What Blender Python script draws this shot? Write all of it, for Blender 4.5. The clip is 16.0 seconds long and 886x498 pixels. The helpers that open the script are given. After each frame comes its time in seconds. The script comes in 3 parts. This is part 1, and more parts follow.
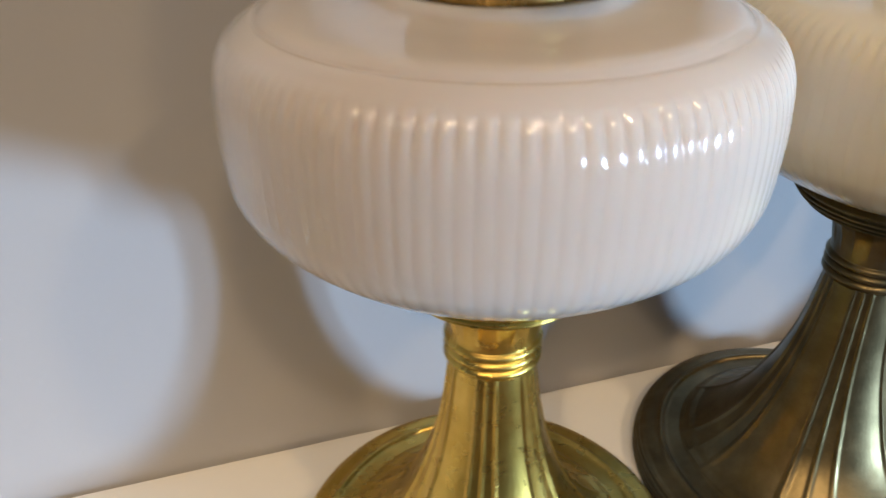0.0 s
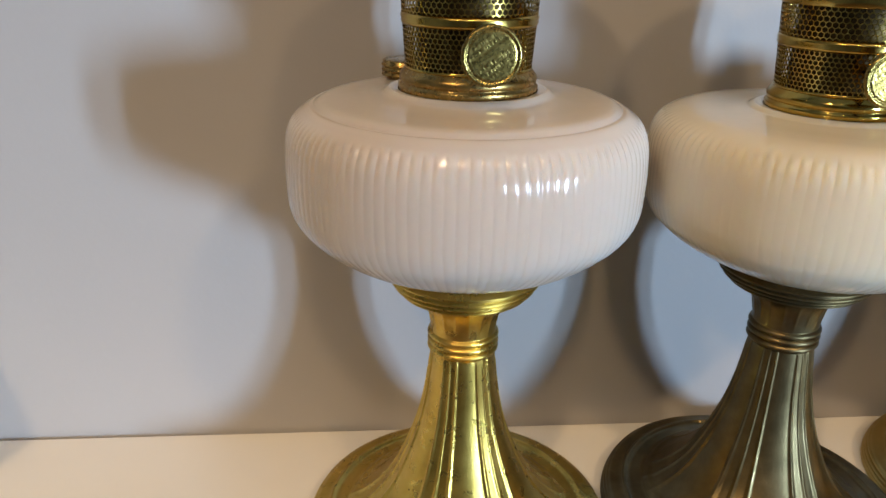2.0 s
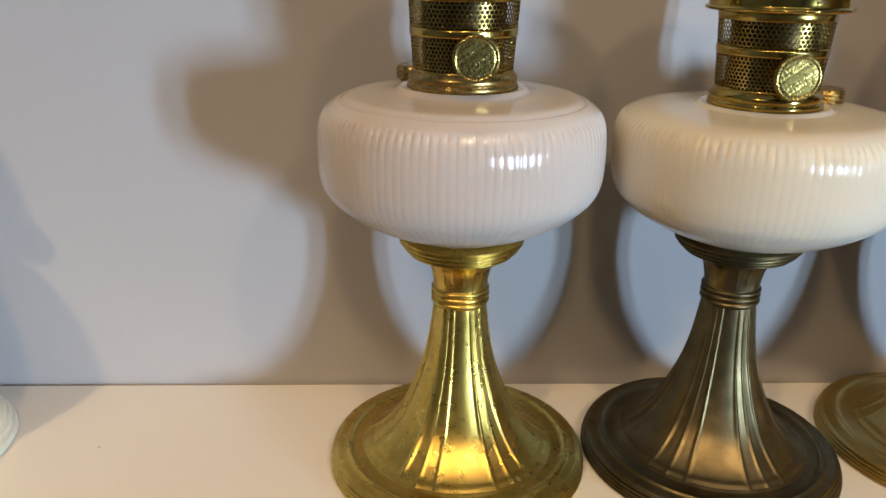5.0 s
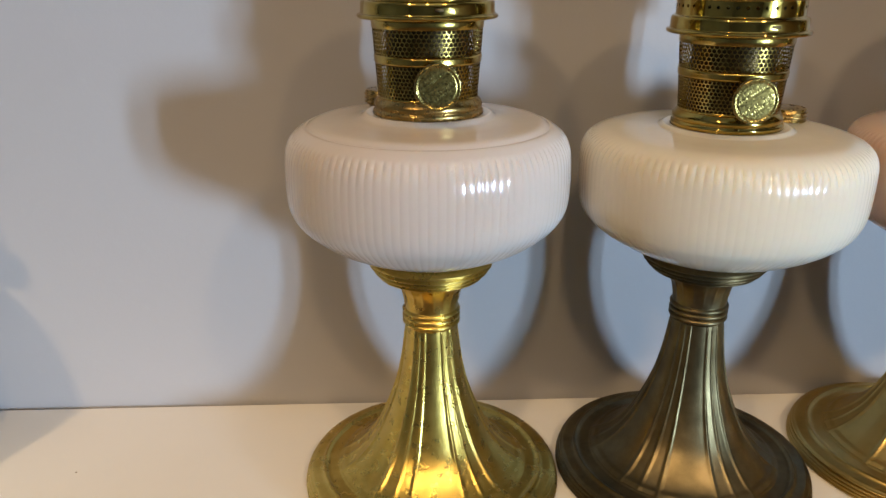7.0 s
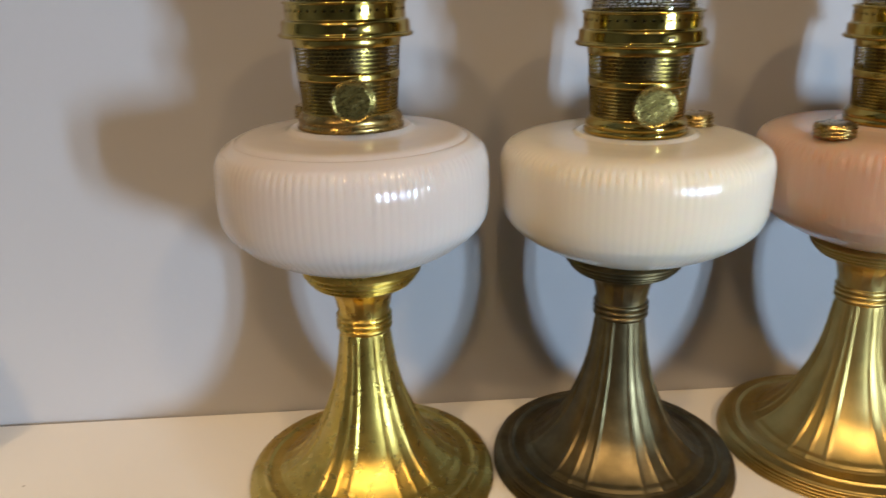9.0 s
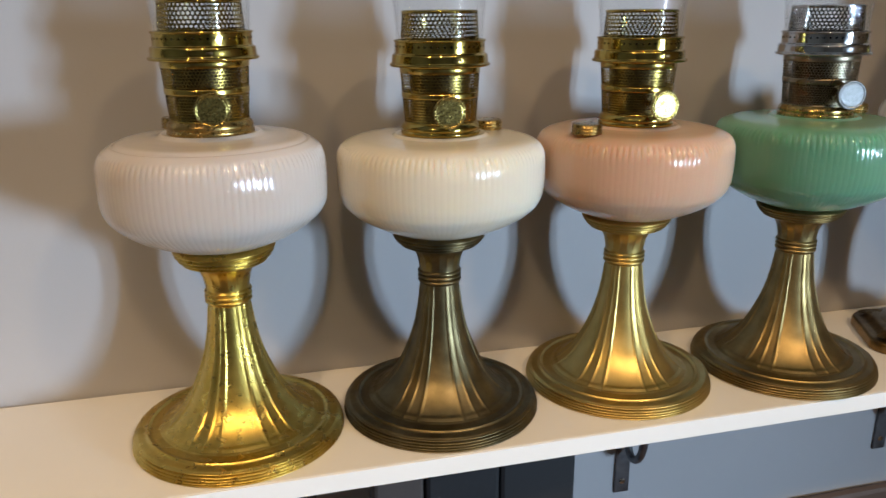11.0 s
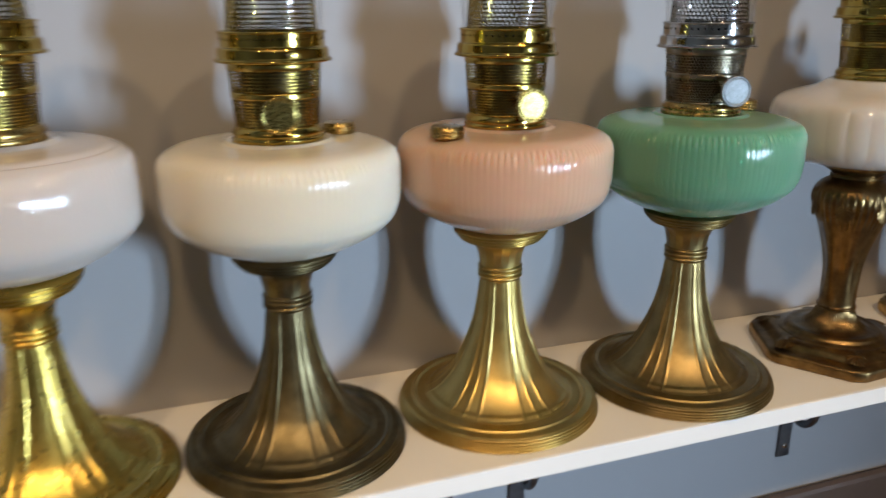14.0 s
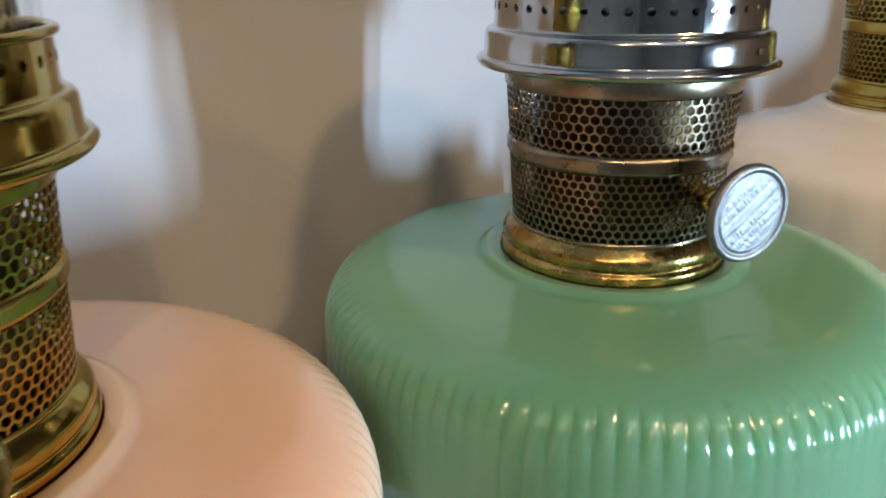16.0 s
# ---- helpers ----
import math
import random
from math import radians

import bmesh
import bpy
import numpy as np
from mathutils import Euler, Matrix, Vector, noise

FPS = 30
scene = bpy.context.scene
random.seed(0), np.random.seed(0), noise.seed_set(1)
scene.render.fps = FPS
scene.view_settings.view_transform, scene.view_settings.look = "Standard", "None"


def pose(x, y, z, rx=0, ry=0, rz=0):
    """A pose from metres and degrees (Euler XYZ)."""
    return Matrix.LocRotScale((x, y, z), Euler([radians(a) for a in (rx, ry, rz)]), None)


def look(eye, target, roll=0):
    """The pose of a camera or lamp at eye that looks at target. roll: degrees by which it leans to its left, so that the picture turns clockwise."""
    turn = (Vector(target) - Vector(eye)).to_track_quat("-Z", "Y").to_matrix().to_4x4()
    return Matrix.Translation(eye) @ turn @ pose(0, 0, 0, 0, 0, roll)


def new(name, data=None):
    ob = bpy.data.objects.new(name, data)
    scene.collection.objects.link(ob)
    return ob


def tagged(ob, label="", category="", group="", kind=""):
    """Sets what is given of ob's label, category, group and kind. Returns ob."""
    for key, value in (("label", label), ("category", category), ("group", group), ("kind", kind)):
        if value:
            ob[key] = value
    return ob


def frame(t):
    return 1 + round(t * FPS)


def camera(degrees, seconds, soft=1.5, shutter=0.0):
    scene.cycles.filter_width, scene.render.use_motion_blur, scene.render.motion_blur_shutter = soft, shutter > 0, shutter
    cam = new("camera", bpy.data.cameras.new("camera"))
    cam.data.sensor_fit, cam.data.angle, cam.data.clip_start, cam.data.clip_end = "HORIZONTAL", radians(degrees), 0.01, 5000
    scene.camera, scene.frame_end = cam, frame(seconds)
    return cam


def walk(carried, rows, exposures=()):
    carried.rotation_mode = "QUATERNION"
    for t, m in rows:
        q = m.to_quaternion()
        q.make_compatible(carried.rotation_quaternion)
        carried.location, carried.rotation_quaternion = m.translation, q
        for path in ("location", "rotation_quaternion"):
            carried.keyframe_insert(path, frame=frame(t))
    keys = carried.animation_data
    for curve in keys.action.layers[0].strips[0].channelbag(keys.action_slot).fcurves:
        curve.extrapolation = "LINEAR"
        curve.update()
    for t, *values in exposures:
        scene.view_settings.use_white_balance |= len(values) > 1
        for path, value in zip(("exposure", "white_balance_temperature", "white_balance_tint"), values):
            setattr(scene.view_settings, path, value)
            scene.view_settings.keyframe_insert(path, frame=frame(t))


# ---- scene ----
cam = camera(59.87, 16.0, shutter=0.6)
ROWS = [
    (0.0, -0.0796, -0.2005, 0.2793, -30.74, 0.34, -17.29),
    (0.5, -0.0974, -0.2351, 0.2936, -28.40, 0.97, -14.59),
    (1.0, -0.0853, -0.2819, 0.2926, -25.13, 0.08, -11.30),
    (1.5, -0.0499, -0.3086, 0.2903, -23.26, -0.81, -6.94),
    (2.0, -0.0366, -0.3310, 0.2955, -22.08, -0.97, -4.11),
    (2.2, -0.0318, -0.3372, 0.2894, -22.06, -0.97, -3.33),
    (2.5, -0.0231, -0.3567, 0.2884, -21.81, -0.91, -2.78),
    (3.0, -0.0176, -0.3728, 0.2877, -21.86, -0.75, -1.79),
    (3.5, -0.0213, -0.3970, 0.2911, -21.88, -0.78, -1.73),
    (3.8, -0.0260, -0.4158, 0.2866, -21.64, -0.70, -1.70),
    (4.0, -0.0287, -0.4179, 0.2883, -21.02, -0.77, -1.44),
    (6.5, -0.0127, -0.4211, 0.3110, -20.58, -0.36, -2.28),
    (7.0, -0.0107, -0.4195, 0.3121, -20.47, -0.04, -2.40),
    (7.5, -0.0102, -0.4226, 0.3109, -20.22, 0.32, -2.44),
    (8.0, -0.0101, -0.4317, 0.3129, -20.13, 0.66, -2.54),
    (8.5, -0.0026, -0.4334, 0.3120, -19.51, 0.84, -2.73),
    (9.0, 0.0196, -0.4410, 0.3140, -19.42, 1.00, -4.28),
    (9.5, 0.0244, -0.4571, 0.3207, -19.15, 0.48, -9.84),
    (10.0, -0.0092, -0.5271, 0.3204, -18.03, 0.65, -14.22),
    (12.5, 0.0804, -0.5737, 0.3075, -16.94, 0.06, -14.07),
    (13.0, 0.0726, -0.5732, 0.3131, -17.07, 0.29, -13.26),
    (13.5, 0.0824, -0.5740, 0.3111, -16.66, 0.25, -13.98),
    (14.0, 0.1000, -0.5118, 0.3102, -17.60, 0.28, -19.30),
    (14.5, 0.1250, -0.3778, 0.3182, -18.58, 0.02, -29.75),
    (15.0, 0.2142, -0.2533, 0.3152, -19.44, -0.35, -36.80),
    (15.4, 0.2863, -0.1805, 0.3152, -19.80, -0.15, -37.78),
    (15.5, 0.3004, -0.1679, 0.3120, -19.92, -0.10, -37.98),
    (16.0, 0.3352, -0.1373, 0.3042, -20.93, 0.50, -36.78),
]
walk(cam, [(t, pose(x, y, z, 90 + pitch, roll, yaw)) for t, x, y, z, pitch, roll, yaw in ROWS],
     exposures=[(0.0, 0.23, 6150, 8), (1.5, 0.13, 6600, 9), (3.5, 0.03, 6850, 10), (7.0, 0.02, 6700, 10), (9.5, 0.03, 6850, 10), (13.0, 0.0, 6820, 10), (14.5, 0.07, 6800, 9), (15.2, 0.32, 6950, 8), (16.0, 0.62, 6550, 9)])

# ---- light: daylight from two narrow windows in front and to the right, warm ceiling lights ----
WALL_Y, SHELF_FRONT, FLOOR_Z, CEIL_Z = 0.0895, -0.0810, -1.25, 1.25
ROOM_X0, ROOM_X1, ROOM_Y0 = -2.4, 1.30, -3.9
WIN_Z0, WIN_Z1 = -0.05, 0.29

world = bpy.data.worlds.new("world")
scene.world = world
world.use_nodes = True
wn = world.node_tree.nodes
sky = wn.new("ShaderNodeTexSky")
sky.sky_type, sky.sun_disc, sky.sun_elevation, sky.sun_rotation = "NISHITA", False, radians(35), radians(20)
wn["Background"].inputs["Strength"].default_value = 0.10
world.node_tree.links.new(sky.outputs["Color"], wn["Background"].inputs["Color"])


def area_lamp(name, m, sx, sy, watts, colour, spread=180):
    lamp = bpy.data.lights.new(name, "AREA")
    lamp.shape, lamp.size, lamp.size_y, lamp.energy, lamp.color = "RECTANGLE", sx, sy, watts, colour
    lamp.spread = radians(spread)
    ob = new(name, lamp)
    ob.matrix_world = m
    return ob


WINDOWS = [(-1.795, -1.645), (-1.555, -1.405)]
for y0, y1 in WINDOWS:
    eye = Vector((ROOM_X1 + 0.020, (y0 + y1) / 2, (WIN_Z0 + WIN_Z1) / 2))
    area_lamp("window_daylight", look(eye, eye + Vector((-1, 0, 0))), y1 - y0 - 0.03, WIN_Z1 - WIN_Z0 - 0.03, 43, (0.49, 0.72, 1.0))
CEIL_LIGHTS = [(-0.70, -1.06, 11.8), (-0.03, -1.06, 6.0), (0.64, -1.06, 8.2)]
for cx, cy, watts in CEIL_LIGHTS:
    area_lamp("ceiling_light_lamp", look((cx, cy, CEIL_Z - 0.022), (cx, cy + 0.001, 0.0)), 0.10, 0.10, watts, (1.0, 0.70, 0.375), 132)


# ---- materials ----
def material(name, build):
    m = bpy.data.materials.new(name)
    m.use_nodes = True
    nt = m.node_tree
    build(nt, nt.nodes["Principled BSDF"])
    return m


def node(nt, kind, **values):
    n = nt.nodes.new(kind)
    for key, value in values.items():
        n.inputs[key.replace("_", " ")].default_value = value
    return n


def noise_ramp(nt, scale, stops, detail=6, stretch=None):
    """A colour ramp driven by noise in object space."""
    tc = nt.nodes.new("ShaderNodeTexCoord")
    tex = node(nt, "ShaderNodeTexNoise", Scale=scale, Detail=detail, Roughness=0.6)
    if stretch:
        mp = nt.nodes.new("ShaderNodeMapping")
        mp.inputs["Scale"].default_value = stretch
        nt.links.new(tc.outputs["Object"], mp.inputs["Vector"])
        nt.links.new(mp.outputs["Vector"], tex.inputs["Vector"])
    else:
        nt.links.new(tc.outputs["Object"], tex.inputs["Vector"])
    ramp = nt.nodes.new("ShaderNodeValToRGB")
    while len(ramp.color_ramp.elements) < len(stops):
        ramp.color_ramp.elements.new(0.5)
    for e, (p, c) in zip(ramp.color_ramp.elements, stops):
        e.position = p
        e.color = (*c, 1) if len(c) == 3 else c
    nt.links.new(tex.outputs["Fac"], ramp.inputs["Fac"])
    return ramp, tex


def grey(v):
    return (v, v, v)


def bump(nt, bsdf, height, strength, distance):
    b = node(nt, "ShaderNodeBump", Strength=strength, Distance=distance)
    nt.links.new(height, b.inputs["Height"])
    nt.links.new(b.outputs["Normal"], bsdf.inputs["Normal"])


def speckle(nt, colour, target, dark, scale, size):
    """Sparse dark flecks of uneven size laid over a colour."""
    tc = nt.nodes.new("ShaderNodeTexCoord")
    vor = node(nt, "ShaderNodeTexVoronoi", Scale=scale)
    nt.links.new(tc.outputs["Object"], vor.inputs["Vector"])
    pick = nt.nodes.new("ShaderNodeSeparateColor")
    nt.links.new(vor.outputs["Color"], pick.inputs["Color"])
    limit = node(nt, "ShaderNodeMapRange")
    for k, v in ((1, 0.72), (2, 1.0), (3, 0.0), (4, size)):
        limit.inputs[k].default_value = v
    nt.links.new(pick.outputs["Red"], limit.inputs[0])
    less = nt.nodes.new("ShaderNodeMath")
    less.operation = "LESS_THAN"
    nt.links.new(vor.outputs["Distance"], less.inputs[0])
    nt.links.new(limit.outputs[0], less.inputs[1])
    mix = nt.nodes.new("ShaderNodeMix")
    mix.data_type = "RGBA"
    mix.inputs["B"].default_value = (*dark, 1)
    nt.links.new(less.outputs[0], mix.inputs["Factor"])
    nt.links.new(colour, mix.inputs["A"])
    nt.links.new(mix.outputs["Result"], target)


def metal(name, low, mid, high, rough=(0.2, 0.35), scale=60, bumpy=0.08, metallic=1.0, fine=900, pits=0.0):
    def build(nt, p):
        ramp, _ = noise_ramp(nt, scale, [(0.30, low), (0.52, mid), (0.75, high)])
        if pits:
            speckle(nt, ramp.outputs["Color"], p.inputs["Base Color"], (0.05, 0.035, 0.015), 150, pits)
        else:
            nt.links.new(ramp.outputs["Color"], p.inputs["Base Color"])
        r2, _ = noise_ramp(nt, scale * 2.3, [(0.3, grey(rough[0])), (0.7, grey(rough[1]))])
        nt.links.new(r2.outputs["Color"], p.inputs["Roughness"])
        p.inputs["Metallic"].default_value = metallic
        _, tex = noise_ramp(nt, fine, [(0, grey(0)), (1, grey(1))], detail=3)
        bump(nt, p, tex.outputs["Fac"], bumpy, 0.0006)
    return material(name, build)


def moonstone(name, colour, scatter, rough=0.078):
    """Translucent pressed glass with a polished skin."""
    def build(nt, p):
        dark = tuple(c * 0.94 for c in colour)
        ramp, _ = noise_ramp(nt, 14, [(0.3, dark), (0.7, colour)])
        nt.links.new(ramp.outputs["Color"], p.inputs["Base Color"])
        p.inputs["Roughness"].default_value = 0.5
        p.inputs["Specular IOR Level"].default_value = 0.0
        p.inputs["Coat Weight"].default_value = 1.0
        p.inputs["Coat Roughness"].default_value = rough
        p.inputs["Coat IOR"].default_value = 1.52
        p.inputs["Subsurface Weight"].default_value = 1.0
        p.inputs["Subsurface Radius"].default_value = scatter
        p.inputs["Subsurface Scale"].default_value = 0.026
        _, tex = noise_ramp(nt, 75, [(0, grey(0)), (1, grey(1))], detail=2)
        b = node(nt, "ShaderNodeBump", Strength=0.06, Distance=0.001)
        nt.links.new(tex.outputs["Fac"], b.inputs["Height"])
        last = b.outputs["Normal"]
        nt.links.new(last, p.inputs["Coat Normal"])
    return material(name, build)


def paint(name, colour, rough=0.5, vary=0.05, fine=350, strength=0.12, spots=False):
    def build(nt, p):
        lo = tuple(c * (1 - vary) for c in colour)
        ramp, _ = noise_ramp(nt, 5, [(0.3, lo), (0.7, colour)], detail=8)
        if spots:
            speckle(nt, ramp.outputs["Color"], p.inputs["Base Color"], (0.22, 0.17, 0.12), 26, 0.022)
        else:
            nt.links.new(ramp.outputs["Color"], p.inputs["Base Color"])
        p.inputs["Roughness"].default_value = rough
        _, tex = noise_ramp(nt, fine, [(0, grey(0)), (1, grey(1))], detail=4)
        bump(nt, p, tex.outputs["Fac"], strength, 0.0008)
    return material(name, build)


GOLD_LEAF = metal("gilded_paint", (0.47, 0.32, 0.07), (0.60, 0.42, 0.10), (0.69, 0.50, 0.145), (0.25, 0.33), 60, 0.20, fine=1500, pits=0.08)
DARK_BRONZE = metal("dark_bronze", (0.095, 0.074, 0.036), (0.155, 0.119, 0.060), (0.225, 0.174, 0.09), (0.34, 0.47), 50, 0.08)
SATIN_BRASS = metal("satin_brass", (0.46, 0.325, 0.10), (0.56, 0.40, 0.135), (0.62, 0.455, 0.175), (0.33, 0.43), 40, 0.07)
ANTIQUE_BRASS = metal("antique_brass", (0.20, 0.138, 0.058), (0.30, 0.212, 0.088), (0.42, 0.300, 0.125), (0.35, 0.45), 45, 0.08)
BROWN_BRONZE = metal("brown_bronze", (0.13, 0.076, 0.032), (0.22, 0.135, 0.055), (0.33, 0.21, 0.088), (0.27, 0.38), 70, 0.10)
WARM_BRASS = metal("warm_brass", (0.32, 0.20, 0.06), (0.45, 0.29, 0.09), (0.55, 0.37, 0.125), (0.25, 0.36), 60, 0.08)
BURNER_BRASS = metal("polished_brass", (0.36, 0.24, 0.05), (0.46, 0.325, 0.08), (0.52, 0.38, 0.115), (0.08, 0.17), 80, 0.03)
DULL_BRASS = metal("tarnished_brass", (0.26, 0.17, 0.06), (0.40, 0.27, 0.09), (0.50, 0.34, 0.13), (0.22, 0.36), 120, 0.06)
# Near-black brass: the shade inside the burner is put into its colour.
SHADED_BRASS = metal("shaded_brass", (0.03, 0.02, 0.01), (0.07, 0.045, 0.02), (0.12, 0.08, 0.03), (0.35, 0.5), 120, 0.06)
AGED_BRASS = metal("aged_brass", (0.20, 0.12, 0.04), (0.46, 0.31, 0.10), (0.58, 0.40, 0.15), (0.14, 0.34), 160, 0.10)
NICKEL = metal("nickel_plate", (0.40, 0.38, 0.365), (0.50, 0.48, 0.46), (0.60, 0.58, 0.56), (0.07, 0.15), 70, 0.03)
WORN_NICKEL = metal("worn_nickel", (0.20, 0.15, 0.09), (0.30, 0.25, 0.18), (0.40, 0.36, 0.29), (0.24, 0.36), 60, 0.05)
MESH_BRASS = metal("mesh_brass", (0.38, 0.265, 0.06), (0.49, 0.35, 0.09), (0.56, 0.41, 0.125), (0.15, 0.24), 120, 0.04)
MEDAL_BRASS = metal("medal_brass", (0.19, 0.135, 0.037), (0.26, 0.187, 0.056), (0.32, 0.235, 0.08), (0.22, 0.34), 300, 0.06)
MEDAL_NICKEL = metal("medal_nickel", (0.17, 0.165, 0.158), (0.225, 0.222, 0.216), (0.27, 0.267, 0.264), (0.42, 0.55), 300, 0.06)
STEEL = metal("dark_steel", (0.10, 0.10, 0.11), (0.16, 0.16, 0.17), (0.2, 0.2, 0.21), (0.35, 0.5), 60, 0.05)
GLASS_PINKWHITE = moonstone("white_moonstone", (0.525, 0.458, 0.408), (1.0, 0.85, 0.75))
GLASS_CREAM = moonstone("cream_moonstone", (0.66, 0.595, 0.475), (1.0, 0.85, 0.65))
GLASS_CREAM_PLAIN = moonstone("plain_cream_moonstone", (0.70, 0.62, 0.475), (1.0, 0.85, 0.65))
GLASS_ROSE = moonstone("rose_moonstone", (0.57, 0.36, 0.25), (1.0, 0.65, 0.5))
GLASS_ROSE_PLAIN = moonstone("plain_rose_moonstone", (0.57, 0.36, 0.25), (1.0, 0.65, 0.5))
GLASS_JADE = moonstone("jade_moonstone", (0.125, 0.29, 0.19), (0.6, 1.0, 0.8))
GLASS_WHITE = moonstone("clear_white_moonstone", (0.66, 0.615, 0.575), (1.0, 0.85, 0.75))
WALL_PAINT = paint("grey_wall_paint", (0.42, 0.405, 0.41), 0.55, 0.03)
SHELF_PAINT = paint("white_shelf_paint", (0.80, 0.765, 0.72), 0.35, 0.05, 200, 0.05, spots=True)
CEIL_PAINT = paint("ceiling_paint", (0.30, 0.29, 0.27), 0.8, 0.03)
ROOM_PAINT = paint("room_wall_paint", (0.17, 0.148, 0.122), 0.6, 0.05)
FLOOR_WOOD = paint("brown_floor", (0.16, 0.09, 0.05), 0.4, 0.3)
# The post's wood; its colour also stands in for shade low on the wall.
DARK_WOOD_AND_SHADE = paint("dark_brown_wood_and_shade", (0.085, 0.060, 0.050), 0.6, 0.35, 90, 0.2)
PLASTER = paint("old_plaster", (0.62, 0.56, 0.48), 0.8, 0.3, 900, 0.5)
BLACK_CLOTH = paint("black_vinyl", (0.010, 0.010, 0.012), 0.6, 0.3, 120, 0.3)


def clear_glass(nt, p):
    """Thin blown glass: almost clear, with a gloss that grows at the rim of the curve."""
    see = nt.nodes.new("ShaderNodeBsdfTransparent")
    see.inputs["Color"].default_value = (0.990, 0.992, 0.990, 1)
    shine = nt.nodes.new("ShaderNodeBsdfGlossy")
    shine.inputs["Roughness"].default_value = 0.015
    facing = node(nt, "ShaderNodeLayerWeight", Blend=0.5)
    power = nt.nodes.new("ShaderNodeMath")
    power.operation = "POWER"
    power.inputs[1].default_value = 4.0
    nt.links.new(facing.outputs["Facing"], power.inputs[0])
    scale = nt.nodes.new("ShaderNodeMath")
    scale.operation = "MULTIPLY_ADD"
    scale.inputs[1].default_value, scale.inputs[2].default_value = 0.4, 0.018
    nt.links.new(power.outputs[0], scale.inputs[0])
    mix = nt.nodes.new("ShaderNodeMixShader")
    nt.links.new(scale.outputs[0], mix.inputs["Fac"])
    nt.links.new(see.outputs[0], mix.inputs[1])
    nt.links.new(shine.outputs[0], mix.inputs[2])
    nt.links.new(mix.outputs[0], nt.nodes["Material Output"].inputs["Surface"])


CLEAR_GLASS = material("clear_glass", clear_glass)


# ---- mesh helpers ----
def mesh_object(name, verts, faces, mat, smooth=True):
    me = bpy.data.meshes.new(name)
    me.from_pydata(verts, [], faces)
    me.materials.append(mat)
    me.update()
    if smooth:
        me.shade_smooth()
    return new(name, me)


def part(name, data, mat, parent, label="", smooth=True):
    """Links (verts, faces) as one mesh under its thing or part."""
    ob = mesh_object(name, data[0], data[1], mat, smooth)
    ob.parent = parent
    if label:
        tagged(ob, label)
    return ob


def empty(name, x, y, z=0.0, turn=0.0):
    ob = new(name)
    ob.empty_display_size = 0.02
    ob.matrix_world = pose(x, y, z, 0, 0, turn)
    return ob


def smooth_curve(points, steps=4):
    """Catmull-Rom through (r, z) points; a point given as (r, z, 1) stays a sharp corner."""
    out = []
    n = len(points)
    for i in range(n - 1):
        p1, p2 = points[i], points[i + 1]
        p0 = points[i - 1] if i and len(p1) == 2 else p1
        p3 = points[i + 2] if i + 2 < n and len(p2) == 2 else p2
        for k in range(steps):
            t = k / steps
            out.append(tuple(0.5 * (2 * p1[j] + (p2[j] - p0[j]) * t + (2 * p0[j] - 5 * p1[j] + 4 * p2[j] - p3[j]) * t * t + (3 * p1[j] - p0[j] - 3 * p2[j] + p3[j]) * t ** 3) for j in (0, 1)))
    out.append(points[-1][:2])
    return out


def lathe(profile, seg=96, shape=None, closed=False):
    """Turns (r, z) round the upright axis. shape(r, z, angle, i) may return a changed (r, z)."""
    verts, rings = [], []
    cs = [(math.cos(2 * math.pi * k / seg), math.sin(2 * math.pi * k / seg), 2 * math.pi * k / seg) for k in range(seg)]
    for i, (r, z) in enumerate(profile):
        if r < 1e-7:
            verts.append((0.0, 0.0, z))
            rings.append([len(verts) - 1] * seg)
            continue
        rings.append(range(len(verts), len(verts) + seg))
        for c, s, a in cs:
            rr, zz = shape(r, z, a, i) if shape else (r, z)
            verts.append((rr * c, rr * s, zz))
    faces = []
    n = len(profile)
    for i in range(n if closed else n - 1):
        lo, hi = rings[i], rings[(i + 1) % n]
        for k in range(seg):
            l = (k + 1) % seg
            face = [lo[k], lo[l], hi[l], hi[k]]
            if lo[k] == lo[l]:
                face = [lo[k], hi[l], hi[k]]
            elif hi[k] == hi[l]:
                face = [lo[k], lo[l], hi[k]]
            faces.append(tuple(face))
    return verts, faces


def join(*datas):
    verts, faces = [], []
    for v, f in datas:
        o = len(verts)
        verts += list(v)
        faces += [tuple(i + o for i in q) for q in f]
    return verts, faces


def moved(data, m):
    return [tuple(m @ Vector(v)) for v in data[0]], data[1]


def box(x0, y0, z0, x1, y1, z1, bevel=0.0):
    bm = bmesh.new()
    bmesh.ops.create_cube(bm, size=1)
    bmesh.ops.transform(bm, matrix=Matrix.Translation(((x0 + x1) / 2, (y0 + y1) / 2, (z0 + z1) / 2)) @ Matrix.Diagonal((x1 - x0, y1 - y0, z1 - z0, 1)), verts=bm.verts)
    if bevel:
        bmesh.ops.bevel(bm, geom=bm.edges[:], offset=bevel, segments=2, affect="EDGES", profile=0.5)
    bm.verts.index_update()
    d = [tuple(v.co) for v in bm.verts], [tuple(v.index for v in f.verts) for f in bm.faces]
    bm.free()
    return d


